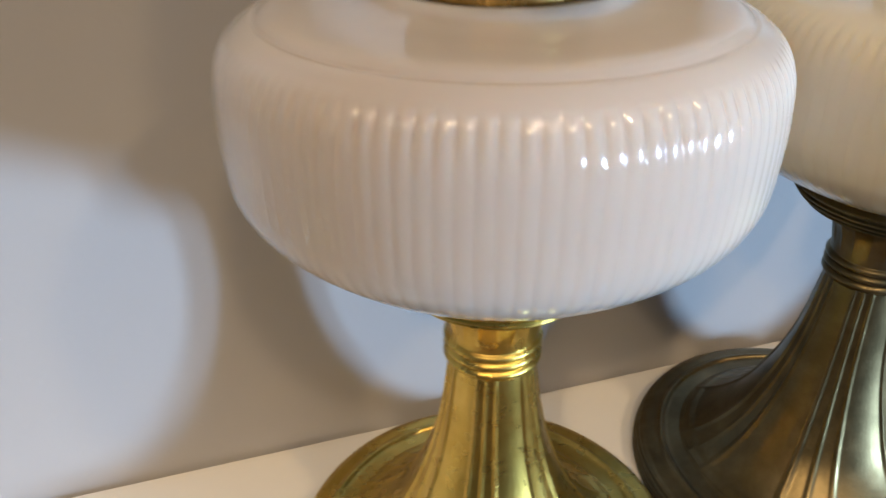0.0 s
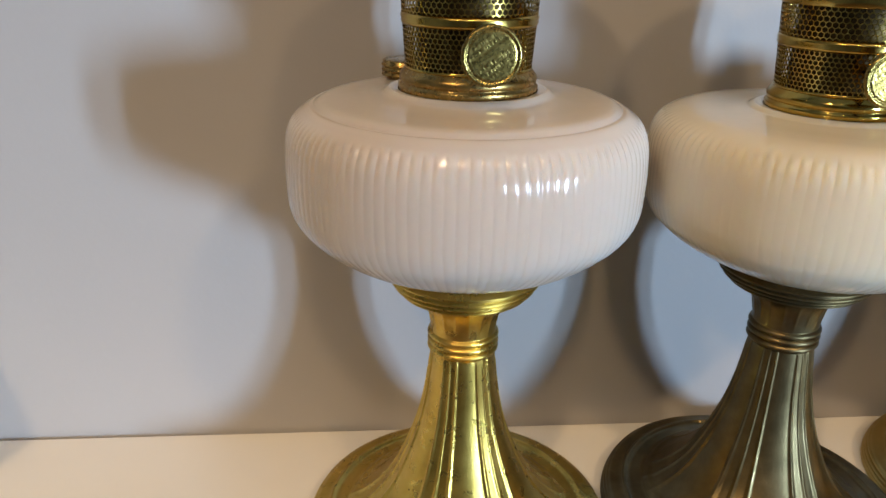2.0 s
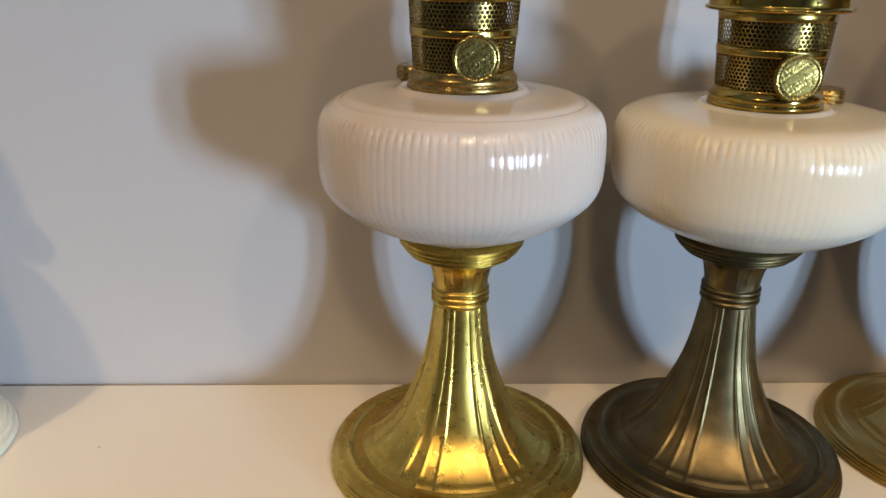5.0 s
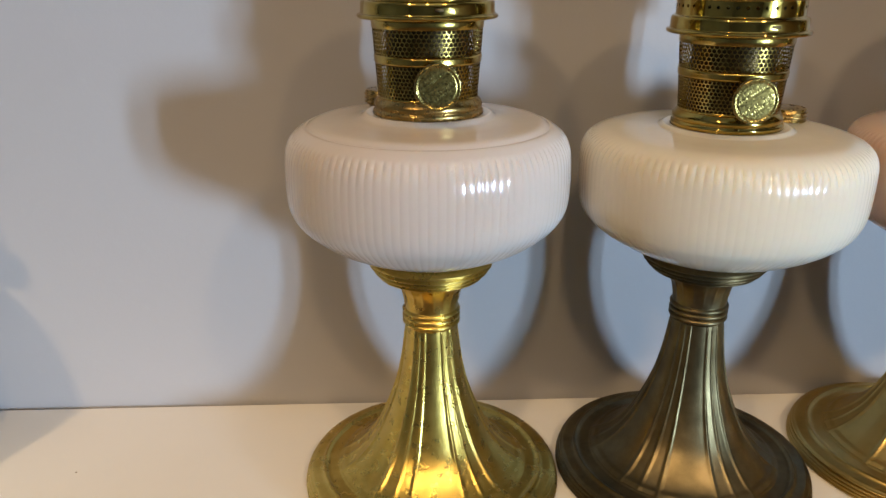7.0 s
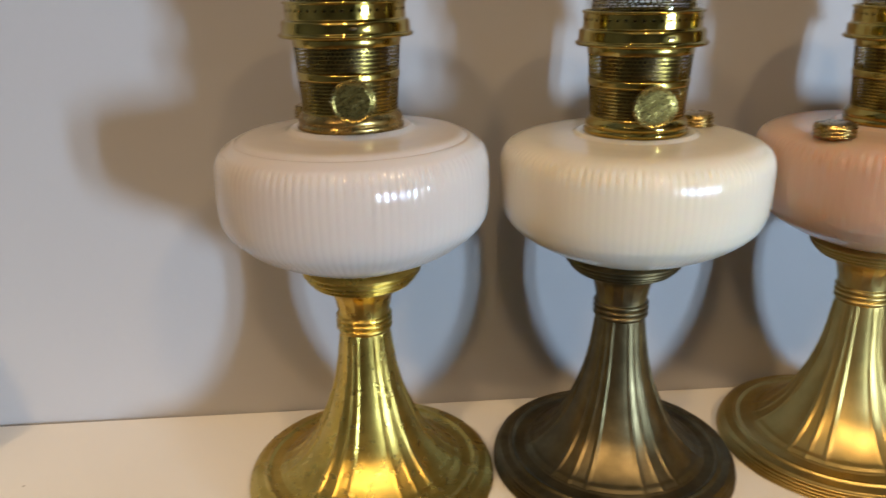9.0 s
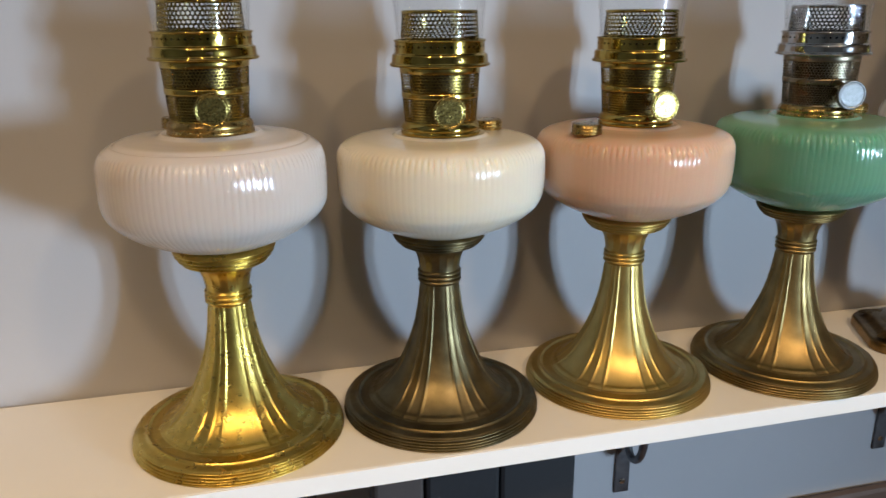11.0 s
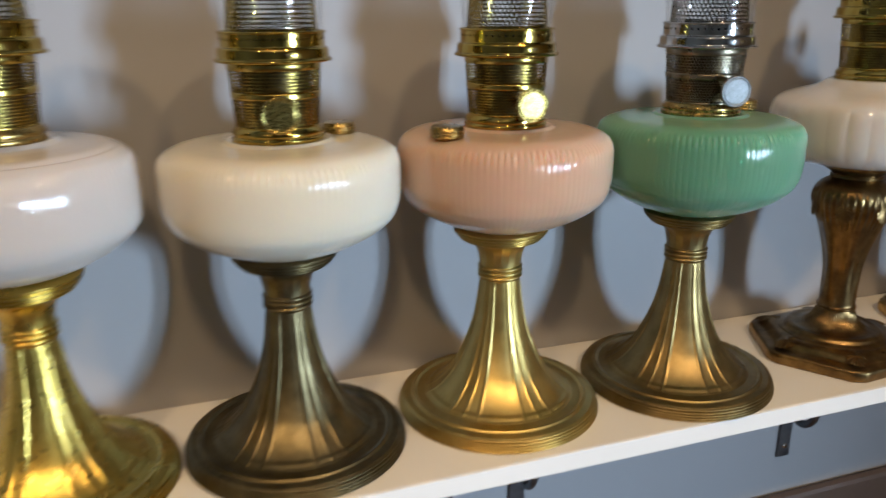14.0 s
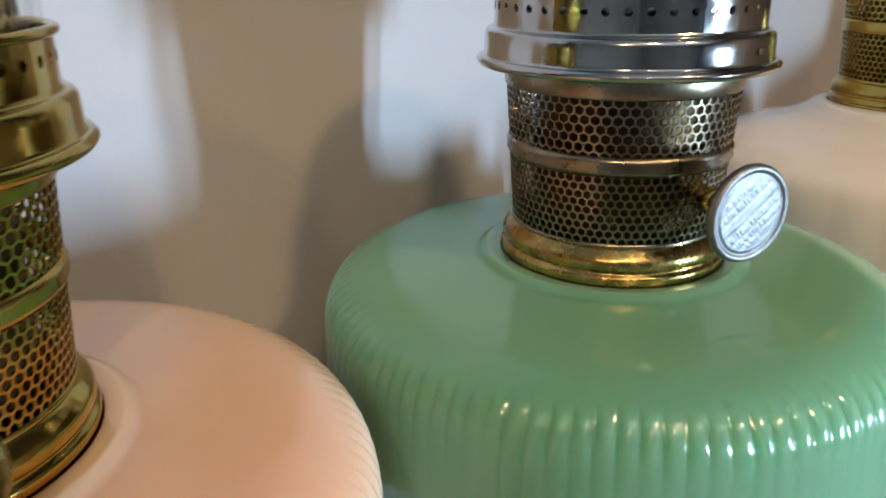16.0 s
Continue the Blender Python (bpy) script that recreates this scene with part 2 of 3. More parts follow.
def tube(points, radius, seg=10):
    """A round bar along points."""
    verts, faces = [], []
    pts = [Vector(p) for p in points]
    for i, p in enumerate(pts):
        d = (pts[min(i + 1, len(pts) - 1)] - pts[max(i - 1, 0)]).normalized()
        u = d.orthogonal().normalized() if i == 0 else (u - d * u.dot(d)).normalized()
        w = d.cross(u)
        for k in range(seg):
            a = 2 * math.pi * k / seg
            verts.append(tuple(p + radius * (math.cos(a) * u + math.sin(a) * w)))
    for i in range(len(pts) - 1):
        for k in range(seg):
            faces.append((i * seg + k, i * seg + (k + 1) % seg, (i + 1) * seg + (k + 1) % seg, (i + 1) * seg + k))
    faces.append(tuple(range(seg))[::-1])
    faces.append(tuple((len(pts) - 1) * seg + k for k in range(seg)))
    return verts, faces


def perforated(z0, rows, count, pitch, radius_at, hole=0.79, thick=0.0005):
    """A sheet of hexagonal holes wrapped round the axis, with its thickness."""
    verts, faces = [], []
    step = 2 * math.pi / count
    dz = pitch * 0.866
    key = {}

    def corner(u, v, inner):
        k = (round(u * 12) % (count * 12), round(v * 12), inner)
        if k not in key:
            a, z = u * step, z0 + (v + 0.5) * dz
            r = radius_at(z) - (thick if inner else 0)
            key[k] = len(verts)
            verts.append((r * math.cos(a), r * math.sin(a), z))
        return key[k]

    hexa = [(0.5, 1 / 3), (0, 2 / 3), (-0.5, 1 / 3), (-0.5, -1 / 3), (0, -2 / 3), (0.5, -1 / 3)]
    for j in range(rows):
        for i in range(count):
            u, v = i + 0.5 * (j % 2), j
            out = [corner(u + a, v + b, 0) for a, b in hexa]
            inn = [corner(u + a, v + b, 1) for a, b in hexa]
            hole_out, hole_in, edge_out, edge_in = [], [], [], []
            for a, b in hexa:
                aa, z = (u + a * hole) * step, z0 + (v + b * hole + 0.5) * dz
                for lst, dr in ((hole_out, 0), (hole_in, thick), (edge_out, 0), (edge_in, thick)):
                    r = radius_at(z) - dr
                    lst.append(len(verts))
                    verts.append((r * math.cos(aa), r * math.sin(aa), z))
            for k in range(6):
                l = (k + 1) % 6
                faces.append((out[k], out[l], hole_out[l], hole_out[k]))
                faces.append((edge_out[k], edge_out[l], edge_in[l], edge_in[k]))
                faces.append((inn[l], inn[k], hole_in[k], hole_in[l]))
    return verts, faces


# ---- the burner, the same on every lamp, built once with z = 0 at the font's neck ----
def body_radius(z):
    return 0.0268 + (0.0294 - 0.0268) * min(1, max(0, (z - 0.009) / 0.038))


ring_profile = [(0.0255, -0.002), (0.0285, -0.002), (0.0294, -0.0005), (0.0297, 0.001), (0.0297, 0.0025), (0.0288, 0.0035), (0.0293, 0.0045), (0.0292, 0.0065), (0.0280, 0.0082), (0.0270, 0.0092), (0.0262, 0.0092), (0.0255, 0.0060)]
RING = lathe(smooth_curve(ring_profile, 3), 96)
MESH_SHEET = perforated(0.0098, 9, 78, 0.00222, body_radius, 0.77)
MESH_SHEET_TOP = perforated(0.0306, 7, 72, 0.00245, body_radius, 0.81)
band = [(body_radius(0.0272) + 0.0001, 0.0270), (body_radius(0.0285) + 0.0007, 0.0284), (body_radius(0.0290) + 0.0003, 0.0292), (body_radius(0.0300) + 0.0007, 0.0302), (body_radius(0.0315) + 0.0001, 0.0318), (0.0272, 0.0316), (0.0272, 0.0272)]
BAND = lathe(band, 96, closed=True)
COLLAR_TOP = lathe([(0.0294, 0.0448), (0.0297, 0.0452), (0.0300, 0.0530), (0.0290, 0.0530), (0.0286, 0.0450)], 96, closed=True)
FOOT_BAND = lathe([(0.0270, 0.0088), (0.0272, 0.0102), (0.0266, 0.0104), (0.0262, 0.0088)], 96, closed=True)
BODY = join(MESH_SHEET, MESH_SHEET_TOP, BAND, COLLAR_TOP, FOOT_BAND)
WICK_TUBE = lathe([(0.0215, 0.000), (0.0220, 0.020), (0.0225, 0.050), (0.0215, 0.062), (0.0205, 0.062), (0.0210, 0.030), (0.0205, 0.0)], 48)
gallery_profile = [(0.0296, 0.0497), (0.0345, 0.0496), (0.0363, 0.0497), (0.0370, 0.0506), (0.0370, 0.0512), (0.0363, 0.0519), (0.0355, 0.0521), (0.0352, 0.0528), (0.0350, 0.0572), (0.0343, 0.0584), (0.0332, 0.0589), (0.0328, 0.0595)]
GALLERY_LOW = lathe(smooth_curve(gallery_profile, 3), 120)


def gallery_wall(count=44):
    """The upright gallery band with a row of small round holes."""
    verts, faces = [], []
    z0, z1, r_out, r_in, hr = 0.0595, 0.0670, 0.0328, 0.0322, 0.00098
    step = 2 * math.pi / count
    for i in range(count):
        a0 = i * step
        zc = (z0 + z1) / 2 + 0.0006
        ring = [(math.cos(k * math.pi / 4), math.sin(k * math.pi / 4)) for k in range(8)]
        half = step / 2
        sq = [(1, 0), (1, 1), (0, 1), (-1, 1), (-1, 0), (-1, -1), (0, -1), (1, -1)]
        rings = []
        for rad, zz in ((r_out, 0), (r_in, 0), (r_out, 1), (r_in, 1)):
            inner, outer = [], []
            for (c, s), (u, v) in zip(ring, sq):
                a = a0 + c * hr / rad
                inner.append(len(verts))
                verts.append((rad * math.cos(a), rad * math.sin(a), zc + s * hr))
                if not zz:
                    a, z = a0 + u * half, zc if v == 0 else (z1 if v > 0 else z0)
                    outer.append(len(verts))
                    verts.append((rad * math.cos(a), rad * math.sin(a), z))
            rings.append((inner, outer))
        for k in range(8):
            l = (k + 1) % 8
            faces.append((rings[0][1][k], rings[0][1][l], rings[0][0][l], rings[0][0][k]))
            faces.append((rings[1][1][l], rings[1][1][k], rings[1][0][k], rings[1][0][l]))
            faces.append((rings[2][0][k], rings[2][0][l], rings[3][0][l], rings[3][0][k]))
    return verts, faces


rim = [(0.0329 + 0.0010 * math.cos(a), 0.0677 + 0.0009 * math.sin(a)) for a in [2 * math.pi * k / 10 for k in range(10)]]
GALLERY = join(GALLERY_LOW, gallery_wall(), lathe(rim, 120, closed=True))
SLOT = box(-0.0022, -0.0355, 0.0542, 0.0022, -0.0349, 0.0558, 0.0002)
SPREADER = join(perforated(0.0640, 8, 54, 0.00330, lambda z: 0.0290 - 0.07 * max(0.0, z - 0.064), 0.74),
                lathe([(0.0292, 0.0625), (0.0295, 0.0640), (0.0286, 0.0648), (0.0280, 0.0630)], 72, closed=True),
                lathe(smooth_curve([(0.0270, 0.0862), (0.0279, 0.0868), (0.0279, 0.0880), (0.0264, 0.0887), (0.0200, 0.0891), (0.0, 0.0893)], 3), 72))
chim = smooth_curve([(0.0314, 0.0615), (0.0316, 0.0680), (0.0322, 0.0760), (0.0332, 0.0880), (0.0350, 0.1050), (0.0362, 0.1250), (0.0352, 0.1450), (0.0300, 0.1750), (0.0260, 0.2100), (0.0245, 0.2600), (0.0240, 0.3400)], 4)
CHIMNEY = lathe(chim + [(r - 0.0012, z) for r, z in reversed(chim)], 72, closed=True)


def knob_data():
    """Disc of the wick winder, facing -y, with raised rim and lettering bars."""
    rng = random.Random(4)
    lines = [(0.0062, 0.0008), (0.0040, 0.0007), (0.0012, 0.0011), (-0.0018, 0.0008), (-0.0041, 0.0007), (-0.0062, 0.0006)]
    gaps = [[k != 2 and rng.random() < 0.40 for _ in range(60)] for k in range(len(lines))]

    def relief(r, z, a, i):
        if z < 0.0002 or r > 0.0088:
            return r, z
        u, v = r * math.cos(a - radians(36)), r * math.sin(a - radians(36))
        for k, (c, h) in enumerate(lines):
            if abs(v - c) < h and not gaps[k][int((u + 0.0090) / 0.0003) % 60]:
                return r, z + 0.00006
        return r, z

    face = [(0.0088 * k / 44, 0.00025) for k in range(45)]
    prof = face + [(0.0093, 0.0), (0.0097, 0.0), (0.0100, 0.0004), (0.0108, 0.0005), (0.0113, 0.0001), (0.0115, -0.0005), (0.0115, -0.0014), (0.0111, -0.0020), (0.0, -0.0020)]
    return lathe(prof, 140, relief)


KNOB = moved(knob_data(), pose(0, 0, 0, 90))
STEM = tube([(0, 0.0010, 0), (0, 0.012, 0), (0, 0.026, 0)], 0.0016, 12)
STEM = join(STEM, moved(lathe([(0.0016, 0.0), (0.0032, 0.0), (0.0034, 0.002), (0.0028, 0.0035), (0.0016, 0.0035)], 20), pose(0, 0.0135, 0, 90)))


def cap_profile(z):
    p = [(0.0085, z - 0.003), (0.0098, z - 0.0015)]
    for k in range(3):
        b = z - 0.0010 + 0.0026 * k
        p += [(0.0108, b), (0.0117, b + 0.0006), (0.0117, b + 0.0014), (0.0108, b + 0.0020)]
    return p + [(0.0112, z + 0.0074), (0.0100, z + 0.0082), (0.0085, z + 0.0078), (0.0070, z + 0.0082), (0.0, z + 0.0082)]


shared = {}


def shared_part(name, data, mat, parent, m=None, label=""):
    """A part whose mesh is used again by the other lamps, with the material on the object."""
    if name not in shared:
        me = bpy.data.meshes.new(name)
        me.from_pydata(data[0], [], data[1])
        me.materials.append(mat)
        me.update()
        me.shade_smooth()
        shared[name] = me
    ob = new(name, shared[name])
    ob.material_slots[0].link = "OBJECT"
    ob.material_slots[0].material = mat
    ob.parent = parent
    if m is not None:
        ob.matrix_local = m
    if label:
        tagged(ob, label)
    return ob


def burner(lamp, z, knob, cap, off=(0.0, 0.0), brass=BURNER_BRASS, body=MESH_BRASS, ring=BURNER_BRASS, gallery=BURNER_BRASS, face=MEDAL_BRASS, cap_mat=DULL_BRASS, knob_turn=0.0, slot=8.0):
    up = pose(off[0], off[1], z)
    b = shared_part("burner", BODY, body, lamp, up)
    r = shared_part("burner_ring", RING, ring, b)
    # dark core that makes the mesh holes look unlit, by colour
    shared_part("wick_tube", WICK_TUBE, SHADED_BRASS, b)
    shared_part("gallery", GALLERY, gallery, lamp, up)
    # a raised block coloured like the shade in a slot
    shared_part("vent_slot", SLOT, SHADED_BRASS, lamp, pose(off[0], off[1], z, 0, 0, slot))
    shared_part("flame_spreader", SPREADER, gallery, lamp, up)
    glass = shared_part("chimney", CHIMNEY, CLEAR_GLASS, lamp, up, "clear glass chimney")
    glass.visible_shadow = False
    kx, ky, kz = knob
    turn = math.degrees(math.atan2(kx, -ky)) + knob_turn
    k = shared_part("wick_knob", KNOB, face, lamp, pose(kx, ky, z + kz, 0, 0, turn), "round metal winder with raised lettering")
    shared_part("stem", STEM, brass, k)
    if cap:
        part("filler_cap", lathe(cap_profile(0), 48), cap_mat, lamp).matrix_local = pose(cap[0], cap[1], z - 0.0010) @ Matrix.Diagonal((1, 1, 0.85, 1))


# ---- vertical-ribbed lamps ----
LIFT = 0.0050  # stems stand this much taller than their first pattern


def pedestal(lamp, mat, turn=0.0, pitch=0.0036):
    """Round stepped foot, fluted bell stem, beaded neck and ringed collar."""
    foot = [(0.0, 0.0, 1), (0.0770, 0.0, 1)]
    for k, r in enumerate((0.0806, 0.0806, 0.0802, 0.0795, 0.0784)):
        b = 0.0003 + 0.0020 * k
        foot += [(r - 0.0017, b), (r - 0.0001, b + 0.0005), (r, b + 0.0012), (r - 0.0016, b + 0.0018)]
    foot += [(0.0762, 0.0106), (0.0735, 0.0111), (0.0702, 0.0116), (0.0694, 0.0128), (0.0684, 0.0131), (0.0674, 0.0126), (0.0664, 0.0117), (0.0625, 0.0122), (0.0600, 0.0125), (0.0592, 0.0128), (0.0575, 0.0136), (0.0540, 0.0130)]
    bell = [(0.0585, 0.0136), (0.0530, 0.0166), (0.0470, 0.0212), (0.0410, 0.0272), (0.0355, 0.0345), (0.0300, 0.0450), (0.0254, 0.0560), (0.0216, 0.0675), (0.0188, 0.0800), (0.0170, 0.0920), (0.0158, 0.1020), (0.0154, 0.1045)]
    part("foot", lathe(smooth_curve(foot, 2) , 120), mat, lamp)
    prof = [(r, z + LIFT * max(0.0, z - 0.0146) / 0.0899) for r, z in smooth_curve(bell, 5)]

    def flute(r, z, a, i):
        u = math.degrees(a + radians(turn)) % 60
        d = min(abs(u - 12), abs(u - 48))
        m = min(u, 60 - u)
        rib = math.exp(-(d / 1.7) ** 2) + 0.8 * math.exp(-(m / 1.5) ** 2)
        wide = 12 < u < 48
        dish = math.sin(math.pi * (u - 12) / 36) * 0.10 if wide else 0.10 * math.sin(math.pi * ((u + 12) % 60) / 24) ** 2
        depth = 0.0010 * min(1.0, (0.106 + LIFT - z) / 0.012 + 0.35) * min(1.0, r / 0.034 + 0.20)
        lip = 0.0007 * math.exp(-((r - 0.0560) / 0.0013) ** 2) * (0.35 + min(1.0, (d / 3.0) ** 2) * 0.65)
        return r + depth * (rib - dish) - 0.0004, z + lip

    part("stem", lathe(prof, 540, flute), mat, lamp)
    neck = [(0.0150, 0.1030)]
    for k in range(3):
        b = 0.1045 + 0.0036 * k
        neck += [(0.0158, b), (0.0170, b + 0.0007), (0.0173, b + 0.0017), (0.0168, b + 0.0027), (0.0160, b + 0.0034)]
    neck += [(0.0160, 0.1160), (0.0163, 0.1200), (0.0178, 0.1270), (0.0215, 0.1325), (0.0265, 0.1352)]

    def neck_flute(r, z, a, i):
        u = math.degrees(a + radians(turn)) % 20
        w = min(1.0, max(0.0, (z - 0.1175) / 0.004)) * min(1.0, max(0.0, (0.1340 - z) / 0.004))
        return r + 0.0005 * w * (math.exp(-((u - 10) / 2.6) ** 2) - 0.3), z

    part("neck", lathe(smooth_curve(neck, 3), 216, neck_flute), mat, lamp).location.z = LIFT
    coll = [(0.0262, 0.1348)]
    step = pitch * 0.75
    for k, r in enumerate((0.0308, 0.0336, 0.0356, 0.0367)):
        b = 0.1355 + step * k
        coll += [(r - 0.0015, b), (r, b + 0.24 * step), (r + 0.0003, b + 0.5 * step), (r - 0.0008, b + 0.8 * step)]
    b = 0.1355 + 4 * step
    coll += [(0.0345, b + 0.0006), (0.0300, b + 0.0020)]
    part("collar", lathe(smooth_curve(coll, 2), 120), mat, lamp).location.z = LIFT


def ribbed_font(lamp, mat, top, stepped=False, off=(0.0, 0.0), ribs=112, turn=0.0, depth=0.00045):
    """Pressed glass oil font with upright ribs from the shoulder to the underside."""
    if stepped:
        pts = [(0.0300, 0.1445), (0.0380, 0.1462), (0.0475, 0.1500), (0.0600, 0.1563), (0.0690, 0.1634), (0.0745, 0.1705), (0.0776, 0.1785), (0.0786, 0.1880), (0.0788, 0.2005), (0.0781, 0.2098), (0.0765, 0.2152),
               (0.0738, 0.2194), (0.0705, 0.2219), (0.0678, 0.2234), (0.0662, 0.2236), (0.0650, 0.2244), (0.0632, 0.2254), (0.0600, 0.2262), (0.0520, 0.2270), (0.0440, 0.2276), (0.0385, 0.2284), (0.0366, 0.2291), (0.0352, 0.2302), (0.0338, 0.2310), (0.0322, 0.2308), (0.0300, 0.2306)]
    else:
        pts = [(0.0300, 0.1440), (0.0375, 0.1455), (0.0455, 0.1485), (0.0535, 0.1522), (0.0650, 0.1590), (0.0735, 0.1670), (0.0768, 0.1740), (0.0783, 0.1808), (0.0789, 0.1900), (0.0790, 0.2010), (0.0786, 0.2075),
               (0.0771, 0.2120), (0.0743, 0.2153), (0.0700, 0.2176), (0.0640, 0.2192), (0.0560, 0.2204), (0.0460, 0.2212), (0.0390, 0.2217), (0.0366, 0.2220), (0.0352, 0.2229), (0.0338, 0.2236), (0.0322, 0.2234), (0.0300, 0.2232)]
    shift = top - pts[-1][1]
    pts = [(r, z + shift * min(1, max(0, (z - 0.150) / 0.05))) for r, z in pts]
    raise_low = 0.0052 if stepped else 0.0030
    pts = [(r, z + raise_low * min(1.0, max(0.0, (0.190 - z) / 0.028))) for r, z in pts]
    swell = 0.0006 if stepped else 0.0009
    pts = [(r, z + swell * math.exp(-((r - 0.066) / 0.011) ** 2) * min(1.0, max(0.0, (z - 0.205) / 0.012))) for r, z in pts]
    prof = smooth_curve(pts, 5)
    dense = []
    for (r0, h0), (r1, h1) in zip(prof, prof[1:]):
        k = 3 if h0 > 0.205 and r0 > 0.062 else 1
        dense += [(r0 + (r1 - r0) * j / k, h0 + (h1 - h0) * j / k) for j in range(k)]
    prof = dense + [prof[-1]]
    # ribs run along the profile: faint over the shoulder, deepest at its corner, full down the side
    way = [0.0]
    for (r0, h0), (r1, h1) in zip(prof, prof[1:]):
        way.append(way[-1] + math.hypot(r1 - r0, h1 - h0))
    r_end = 0.0712 if stepped else 0.0685
    end = max(w for w, (r, z) in zip(way, prof) if r >= r_end)
    begin = next(w for w, (r, z) in zip(way, prof) if z > 0.1475)
    corner = end - 0.0074 if stepped else end - 0.0098

    def ease(v):
        v = min(1.0, max(0.0, v))
        return v * v * (3 - 2 * v)

    weight = []
    for w in way:
        side = ease((w - begin - 0.012) / 0.020) * (1 - ease((w - corner - 0.0015) / 0.0035))
        over = 0.75 * ease((w - corner + 0.001) / 0.003) * (1 - ease((w - end + 0.0035) / 0.0035))
        crown = (2.2 if stepped else 4.6) * math.exp(-((w - corner) / (0.0036 if w > corner else 0.0062)) ** 2) * (1 - ease((w - end + 0.0035) / 0.0035))
        weight.append(side + over + crown)

    def rib(r, z, a, i):
        c = 1 - (2 * ((ribs * (a + radians(turn)) / (2 * math.pi) + 0.5) % 1.0) - 1) ** 2
        push = depth * weight[i] * (c - 0.67)
        (r0, h0), (r1, h1) = prof[max(0, i - 1)], prof[min(len(prof) - 1, i + 1)]
        span = math.hypot(r1 - r0, h1 - h0)
        return r + push * (h1 - h0) / span, z + push * (r0 - r1) / span

    font = part("font", lathe(prof, ribs * 10, rib), mat, lamp, "moonstone glass oil font with upright ribs")
    font.location = (*off, LIFT)
    return font


LAMP_SPECS = [
    # x, y, foot metal, glass, neck height, knob (x, y, height over neck), filler cap (x, y), turn
    (0.0000, 0.0000, GOLD_LEAF, GLASS_PINKWHITE, 0.2303, (0.0026, -0.0464, 0.0200), (-0.0265, 0.0450), -2.6, True, (-0.0012, 0.0)),
    (0.1631, 0.0013, DARK_BRONZE, GLASS_CREAM, 0.2221, (-0.0023, -0.0440, 0.0201), (0.0455, 0.0200), 13.9, False, (0.0014, -0.0016)),
    (0.3275, 0.0069, SATIN_BRASS, GLASS_ROSE, 0.2215, (0.0006, -0.0482, 0.0192), (-0.0530, -0.0280), 20.6, False, (0.0012, -0.0016)),
    (0.4902, -0.0040, ANTIQUE_BRASS, GLASS_JADE, 0.2239, (-0.0021, -0.0430, 0.0203), (0.0560, 0.0170), 27.6, False, (0.0, -0.0016)),
]
LABELS = ["kerosene lamp with white ribbed glass font on a gilded foot", "kerosene lamp with cream ribbed glass font on a dark bronze foot",
          "kerosene lamp with rose pink ribbed glass font on a brass foot", "kerosene lamp with jade green ribbed font on an antique bronze foot"]
for spec, label in zip(LAMP_SPECS, LABELS):
    x, y, metal_mat, glass, top, knob, cap, turn, stepped, off = spec
    lamp = tagged(empty("oil_lamp", x, y), label, "oil lamp", "lamps on the shelf")
    pedestal(lamp, metal_mat, turn, 0.0042 if stepped else 0.0036)
    ribbed_font(lamp, glass, top + 0.0004, stepped, off, depth=0.00019 if stepped else 0.00013)
    if glass is GLASS_JADE:
        burner(lamp, top + LIFT, knob, cap, off, body=WORN_NICKEL, ring=AGED_BRASS, gallery=NICKEL, face=MEDAL_NICKEL, knob_turn=-9)
        part("plaster_ring", lathe(smooth_curve([(0.0292, -0.0022), (0.0312, -0.0016), (0.0322, -0.0022), (0.0318, -0.0034)], 3), 72), PLASTER, lamp, "crumbling white plaster at the neck").matrix_local = pose(off[0], off[1], top + LIFT + 0.0006)
    elif stepped:
        burner(lamp, top + LIFT, knob, cap, off, ring=DULL_BRASS)
    else:
        burner(lamp, top + LIFT, knob, cap, off)


# ---- the six-sided lamps ----
def fan(length, width, height, lobes=7):
    """A small cast shell: a low dome with radiating ridges, long side along x."""
    verts, faces = [(0.0, 0.0, height)], []
    rings, seg = 5, 56
    for i in range(1, rings + 1):
        u = i / rings
        for k in range(seg):
            a = 2 * math.pi * k / seg
            ridge = 1 + 0.10 * u * math.cos(lobes * 2 * a)
            verts.append((length * u * ridge * math.cos(a), width * u * ridge * math.sin(a), height * (1 - u * u) * (1 + 0.35 * u * math.cos(lobes * 2 * a)) - 0.0006))
    for k in range(seg):
        faces.append((0, 1 + k, 1 + (k + 1) % seg))
        for i in range(rings - 1):
            o = 1 + i * seg
            faces.append((o + k, o + seg + k, o + seg + (k + 1) % seg, o + (k + 1) % seg))
    return verts, faces


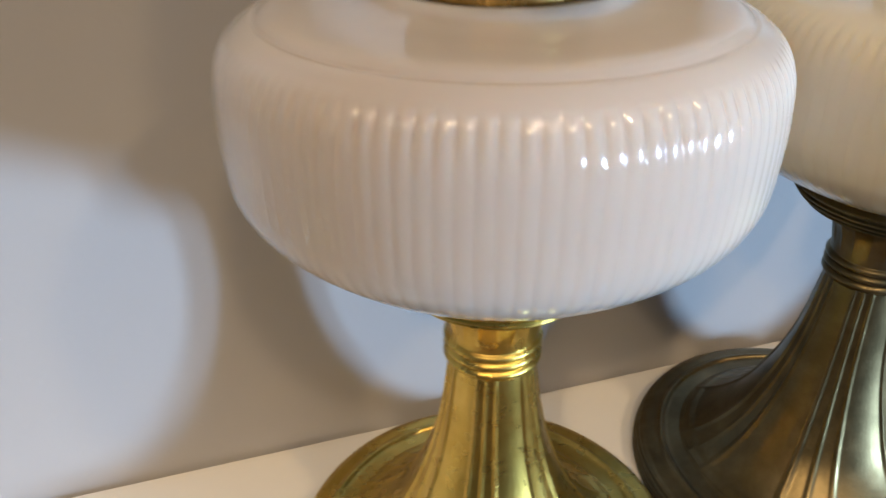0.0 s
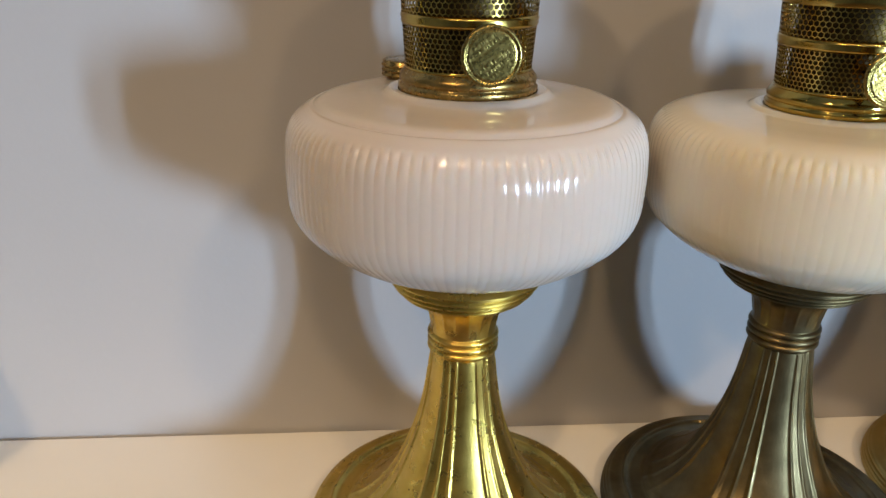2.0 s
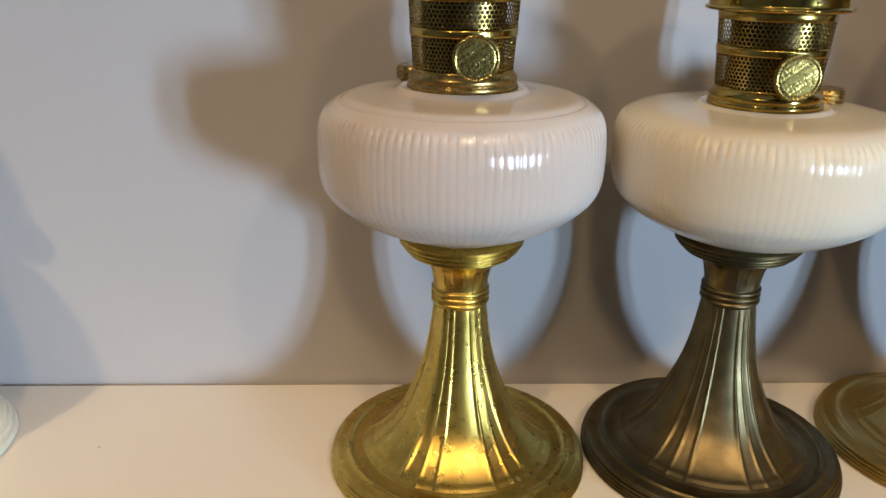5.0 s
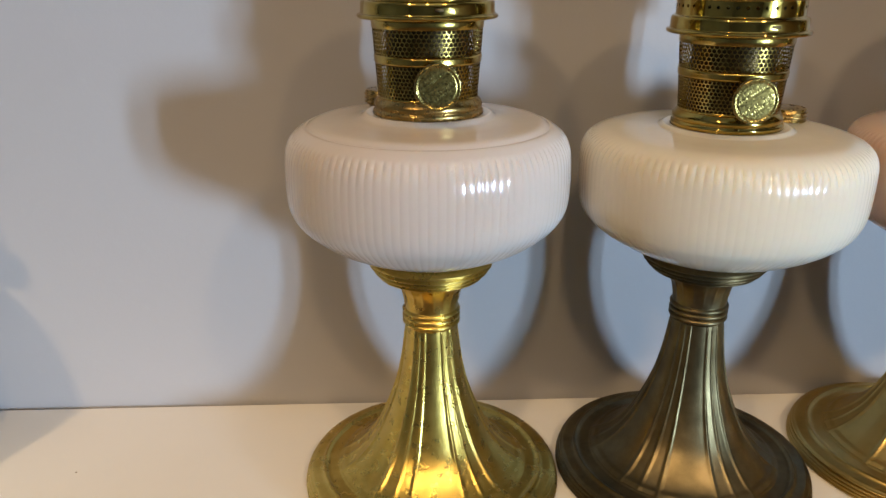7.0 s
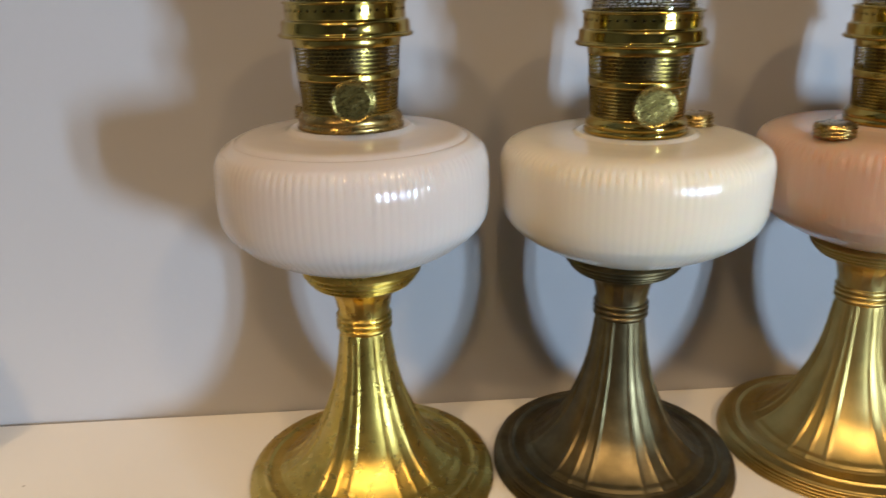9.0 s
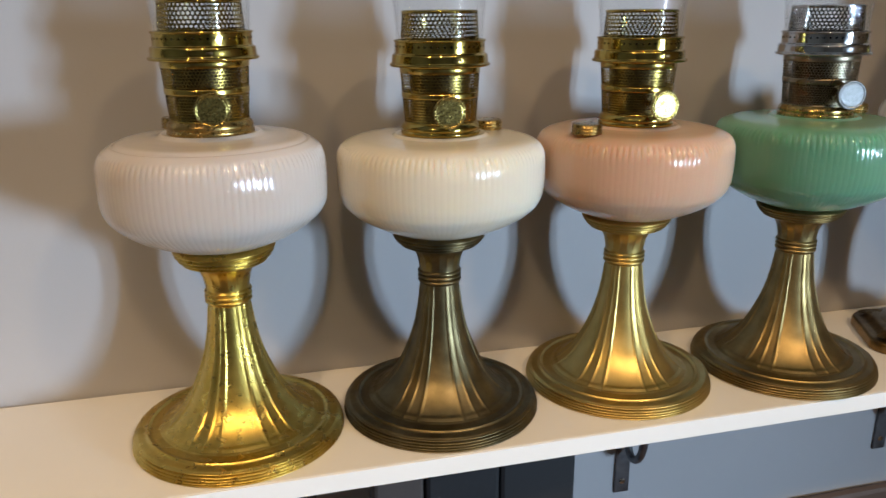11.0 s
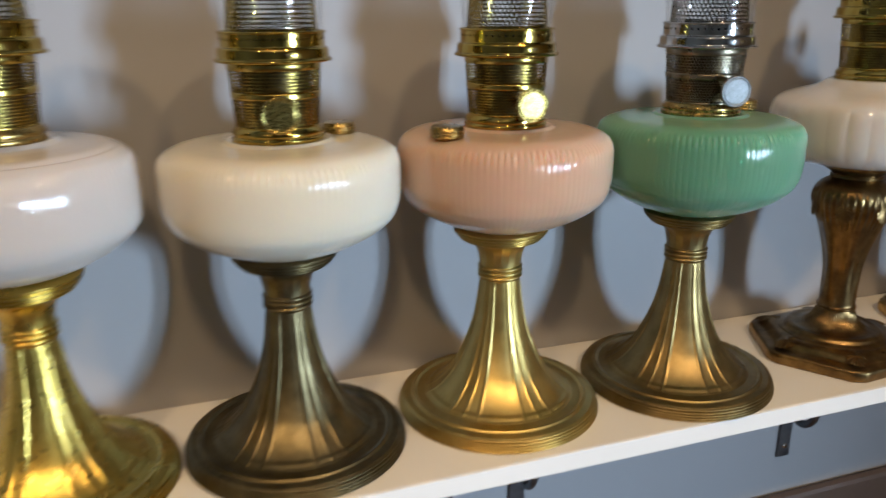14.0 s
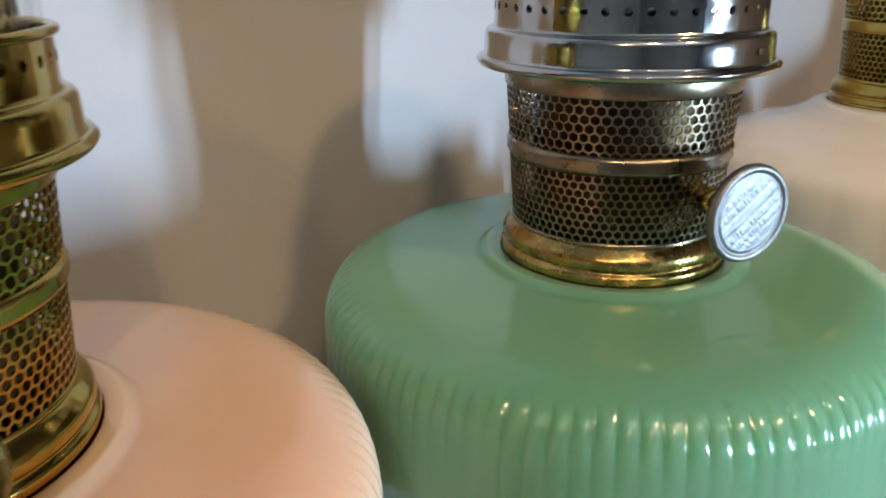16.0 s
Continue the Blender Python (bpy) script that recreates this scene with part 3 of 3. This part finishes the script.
def hex_lamp(x, y, mat, glass, label, turn):
    lamp = tagged(empty("oil_lamp", x, y, 0, turn), label, "oil lamp", "lamps on the shelf")

    def hexa(r, z, a, i):
        u = (a + math.pi / 6) % (math.pi / 3) - math.pi / 6
        flat = math.cos(math.pi / 6) / math.cos(abs(u) - math.pi / 6)
        flat = min(flat, 0.955)
        return r * flat, z

    foot = [(0.0, 0.0, 1), (0.0740, 0.0, 1), (0.0757, 0.0015), (0.0757, 0.0085), (0.0742, 0.0105), (0.0700, 0.0115), (0.0650, 0.0130), (0.0600, 0.0170), (0.0540, 0.0190), (0.0480, 0.0195)]
    part("foot", lathe(smooth_curve(foot, 3), 180, hexa), mat, lamp)
    ring = [(0.0490, 0.0165), (0.0460, 0.0198), (0.0420, 0.0212), (0.0400, 0.0240), (0.0370, 0.0252), (0.0335, 0.0250), (0.0300, 0.0252), (0.0255, 0.0270), (0.0205, 0.0315), (0.0175, 0.0370), (0.0160, 0.0425)]

    def fine(r, z, a, i):
        return r + (0.0004 * math.sin(60 * a) if 0.026 < z < 0.040 and r < 0.030 else 0), z

    part("pedestal_ring", lathe(smooth_curve(ring, 3), 240, fine), mat, lamp)
    vase = [(0.0150, 0.0420), (0.0165, 0.0432), (0.0168, 0.0450), (0.0155, 0.0465), (0.0152, 0.0560), (0.0155, 0.0780), (0.0180, 0.0930), (0.0215, 0.1060), (0.0270, 0.1220), (0.0315, 0.1340), (0.0330, 0.1420), (0.0318, 0.1490), (0.0280, 0.1545), (0.0215, 0.1585), (0.0200, 0.1600)]

    def leaf(r, z, a, i):
        u = (a * 6 / (2 * math.pi)) % 1.0
        w = math.sin(math.pi * min(1, max(0, (z - 0.048) / 0.108)))
        hump = 0.0010 * w * math.cos(2 * math.pi * u)
        v = (z - 0.135) / 0.016
        shell = 0.0009 * max(0.0, 1 - v * v) * math.cos(2 * math.pi * u * 6)
        return r + hump + shell, z

    part("vase_stem", lathe(smooth_curve(vase, 5), 288, leaf), mat, lamp).matrix_local = Matrix.Translation((0, 0, -0.0018)) @ Matrix.Diagonal((1, 1, 1.0425, 1))
    for k in range(6):
        a = 60.0 * k
        part("leaf_ornament", fan(0.0125, 0.0085, 0.0019), mat, lamp).matrix_local = pose(0, 0, 0, 0, 0, a) @ pose(0.0565, 0, 0.0172, 0, 14, 0)
    for k in range(6):
        part("shell_ornament", fan(0.0120, 0.0075, 0.0011), mat, lamp).matrix_local = pose(0, 0, 0, 0, 0, 60.0 * k + 30) @ pose(0.0322, 0, 0.1412, 0, 86, 0)
    cup = [(0.0195, 0.1590), (0.0212, 0.1600), (0.0214, 0.1616), (0.0205, 0.1628), (0.0230, 0.1650), (0.0275, 0.1680), (0.0296, 0.1710), (0.0292, 0.1732), (0.0260, 0.1736)]
    part("collar", lathe(smooth_curve(cup, 3), 96), mat, lamp).location.z = LIFT
    pts = [(0.0250, 0.1725), (0.0400, 0.1730), (0.0520, 0.1752), (0.0630, 0.1785), (0.0710, 0.1835), (0.0755, 0.1910), (0.0772, 0.2000), (0.0775, 0.2090), (0.0768, 0.2190), (0.0740, 0.2255), (0.0680, 0.2298), (0.0600, 0.2328), (0.0500, 0.2356), (0.0420, 0.2385), (0.0370, 0.2415), (0.0345, 0.2435), (0.0300, 0.2442)]
    prof = smooth_curve(pts, 4)

    def panel(r, z, a, i):
        w = min(1.0, max(0.0, (z - 0.176) / 0.008)) * min(1.0, max(0.0, (0.2265 - z) / 0.006))
        return r - 0.0008 * w * (1 - abs(math.cos(15 * a)) ** 0.7), z

    part("font", lathe(prof, 360, panel), glass, lamp, "moonstone glass oil font with broad rounded panels").location.z = LIFT
    burner(lamp, 0.2435 + LIFT, (0.0480, -0.0050, 0.0215), (0.0480, -0.0330), knob_turn=0)
    return lamp


hex_lamp(0.6620, -0.0050, BROWN_BRONZE, GLASS_WHITE, "kerosene lamp with white panelled glass font on a six-sided bronze foot", 4.0)
hex_lamp(0.8290, -0.0040, WARM_BRASS, GLASS_ROSE_PLAIN, "kerosene lamp with pink panelled glass font on a six-sided brass foot", 4.0)


# ---- the all-glass lamp at the shelf's other end ----
def glass_lamp(x, y):
    lamp = tagged(empty("oil_lamp", x, y), "squat kerosene lamp with a cream glass bowl and foot", "oil lamp", "lamps on the shelf")
    pts = [(0.0, 0.0, 1), (0.0700, 0.0, 1), (0.0716, 0.0020), (0.0708, 0.0052), (0.0690, 0.0066), (0.0690, 0.0095), (0.0668, 0.0112), (0.0660, 0.0140), (0.0610, 0.0200), (0.0625, 0.0400), (0.0650, 0.0650), (0.0670, 0.0900), (0.0645, 0.1150), (0.0580, 0.1400), (0.0450, 0.1580), (0.0360, 0.1680), (0.0330, 0.1722), (0.0300, 0.1724)]
    part("bowl", lathe(smooth_curve(pts, 4), 144), GLASS_CREAM_PLAIN, lamp, "squat cream glass bowl and foot")
    burner(lamp, 0.1716, (0.003, -0.0460, 0.0215), (0.0455, 0.0200))


glass_lamp(-0.3605, 0.0050)

# ---- shelf, wall and room ----
shelf = tagged(mesh_object("wall_shelf", *box(-1.60, SHELF_FRONT, -0.0150, 1.27, WALL_Y - 0.0025, 0.0, 0.0008), SHELF_PAINT, False), "long white-painted board shelf fixed to the wall", "shelf")
part("edge_strip", box(-1.60, SHELF_FRONT - 0.0012, -0.0148, 1.27, SHELF_FRONT + 0.0004, -0.0003, 0.0003), SHELF_PAINT, shelf, "white edge strip along the front", smooth=False)


def wall(name, x0, y0, z0, x1, y1, z1, mat=WALL_PAINT):
    return tagged(mesh_object(name, *box(x0, y0, z0, x1, y1, z1), mat, False), kind="structure")


wall("wall_north", ROOM_X0 - 0.12, WALL_Y, FLOOR_Z, ROOM_X1 + 0.12, WALL_Y + 0.12, CEIL_Z)
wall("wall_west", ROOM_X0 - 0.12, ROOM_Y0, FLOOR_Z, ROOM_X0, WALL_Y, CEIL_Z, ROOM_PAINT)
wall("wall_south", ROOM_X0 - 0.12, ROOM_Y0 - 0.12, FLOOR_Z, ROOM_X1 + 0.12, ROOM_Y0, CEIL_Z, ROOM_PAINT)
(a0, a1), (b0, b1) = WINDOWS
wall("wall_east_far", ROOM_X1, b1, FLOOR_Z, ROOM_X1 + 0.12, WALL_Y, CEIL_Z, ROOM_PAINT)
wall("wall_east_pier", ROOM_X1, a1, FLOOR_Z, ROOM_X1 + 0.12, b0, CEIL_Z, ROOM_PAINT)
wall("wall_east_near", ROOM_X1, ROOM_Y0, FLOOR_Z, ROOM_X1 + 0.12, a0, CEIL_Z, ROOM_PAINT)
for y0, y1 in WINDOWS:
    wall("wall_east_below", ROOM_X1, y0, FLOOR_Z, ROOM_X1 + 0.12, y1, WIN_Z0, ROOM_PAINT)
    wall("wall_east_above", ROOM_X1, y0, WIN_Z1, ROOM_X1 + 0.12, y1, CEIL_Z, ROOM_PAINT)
wall("floor", ROOM_X0 - 0.12, ROOM_Y0 - 0.12, FLOOR_Z - 0.1, ROOM_X1 + 0.12, WALL_Y + 0.12, FLOOR_Z, FLOOR_WOOD)
wall("ceiling", ROOM_X0 - 0.12, ROOM_Y0 - 0.12, CEIL_Z, ROOM_X1 + 0.12, WALL_Y + 0.12, CEIL_Z + 0.1, CEIL_PAINT)


# ---- brackets under the shelf ----
def bracket(x):
    b = tagged(empty("shelf_bracket", x, WALL_Y, -0.0150), "dark steel shelf bracket with a curled brace, screwed to the wall", "bracket", "brackets under the shelf")
    part("wall_plate", box(-0.0085, -0.0030, -0.1705, 0.0085, -0.0002, -0.0004, 0.001), STEEL, b, smooth=False)
    part("arm", box(-0.0085, -0.1500, -0.0032, 0.0085, -0.0032, -0.0002, 0.001), STEEL, b, smooth=False)
    curl = [(0, -0.003, -0.078), (0, -0.008, -0.104), (0, -0.018, -0.117), (0, -0.031, -0.113), (0, -0.040, -0.097), (0, -0.045, -0.066), (0, -0.047, -0.030), (0, -0.047, -0.003)]
    part("brace", tube([(0, r, z) for r, z in smooth_curve([c[1:] for c in curl], 4)], 0.0042, 10), STEEL, b)
    part("screw", moved(lathe([(0.0, 0.0), (0.0022, 0.0), (0.0034, -0.0008), (0.0036, -0.0016)], 16), pose(0, -0.0046, -0.1565, 90)), NICKEL, b)


for bx in (0.0515, 0.3855, 0.7200):
    bracket(bx)

# ---- upholstered screen below the shelf, and a dark strip painted as shade low on the wall ----
screen = tagged(empty("folding_screen", 0.2000, 0.0, FLOOR_Z), "black vinyl folding screen with a brown wooden post", "screen")
rise = -0.0300 - FLOOR_Z
part("panel", box(-0.0570, -0.0260, 0.02, 0.0080, 0.0040, rise, 0.004), BLACK_CLOTH, screen, smooth=False)
part("panel", box(0.0084, -0.0252, 0.02, 0.0780, 0.0040, rise - 0.002, 0.004), BLACK_CLOTH, screen, smooth=False)
part("post", box(-0.1000, -0.0255, 0.0, -0.0585, 0.0050, rise + 0.004, 0.003), DARK_WOOD_AND_SHADE, screen, "dark brown wooden post", smooth=False)
# The shadow low on the wall, put in as a dark brown board.
tagged(mesh_object("wall_shade_strip", *box(0.45, WALL_Y - 0.0140, -0.3600, ROOM_X1 - 0.002, WALL_Y - 0.0005, -0.2330, 0.006), DARK_WOOD_AND_SHADE, False), kind="structure")


# ---- window in the east wall and the recessed ceiling lights ----
WINDOW_PAINT = paint("white_window_paint", (0.78, 0.77, 0.74), 0.4, 0.03)
height = WIN_Z1 - WIN_Z0
for name, (y0, y1) in zip(("window_1", "window_2"), WINDOWS):
    window = tagged(empty(name, ROOM_X1, y0, WIN_Z0), kind="structure")
    wide = y1 - y0
    for c0, c1 in ((0.0, 0.015), (wide - 0.015, wide)):
        part("window_frame", box(0.003, c0, 0.0, 0.06, c1, height, 0.003), WINDOW_PAINT, window, smooth=False)
    for z0, z1 in ((0.0, 0.015), (height - 0.015, height)):
        part("window_frame", box(0.004, 0.015, z0, 0.059, wide - 0.015, z1, 0.003), WINDOW_PAINT, window, smooth=False)
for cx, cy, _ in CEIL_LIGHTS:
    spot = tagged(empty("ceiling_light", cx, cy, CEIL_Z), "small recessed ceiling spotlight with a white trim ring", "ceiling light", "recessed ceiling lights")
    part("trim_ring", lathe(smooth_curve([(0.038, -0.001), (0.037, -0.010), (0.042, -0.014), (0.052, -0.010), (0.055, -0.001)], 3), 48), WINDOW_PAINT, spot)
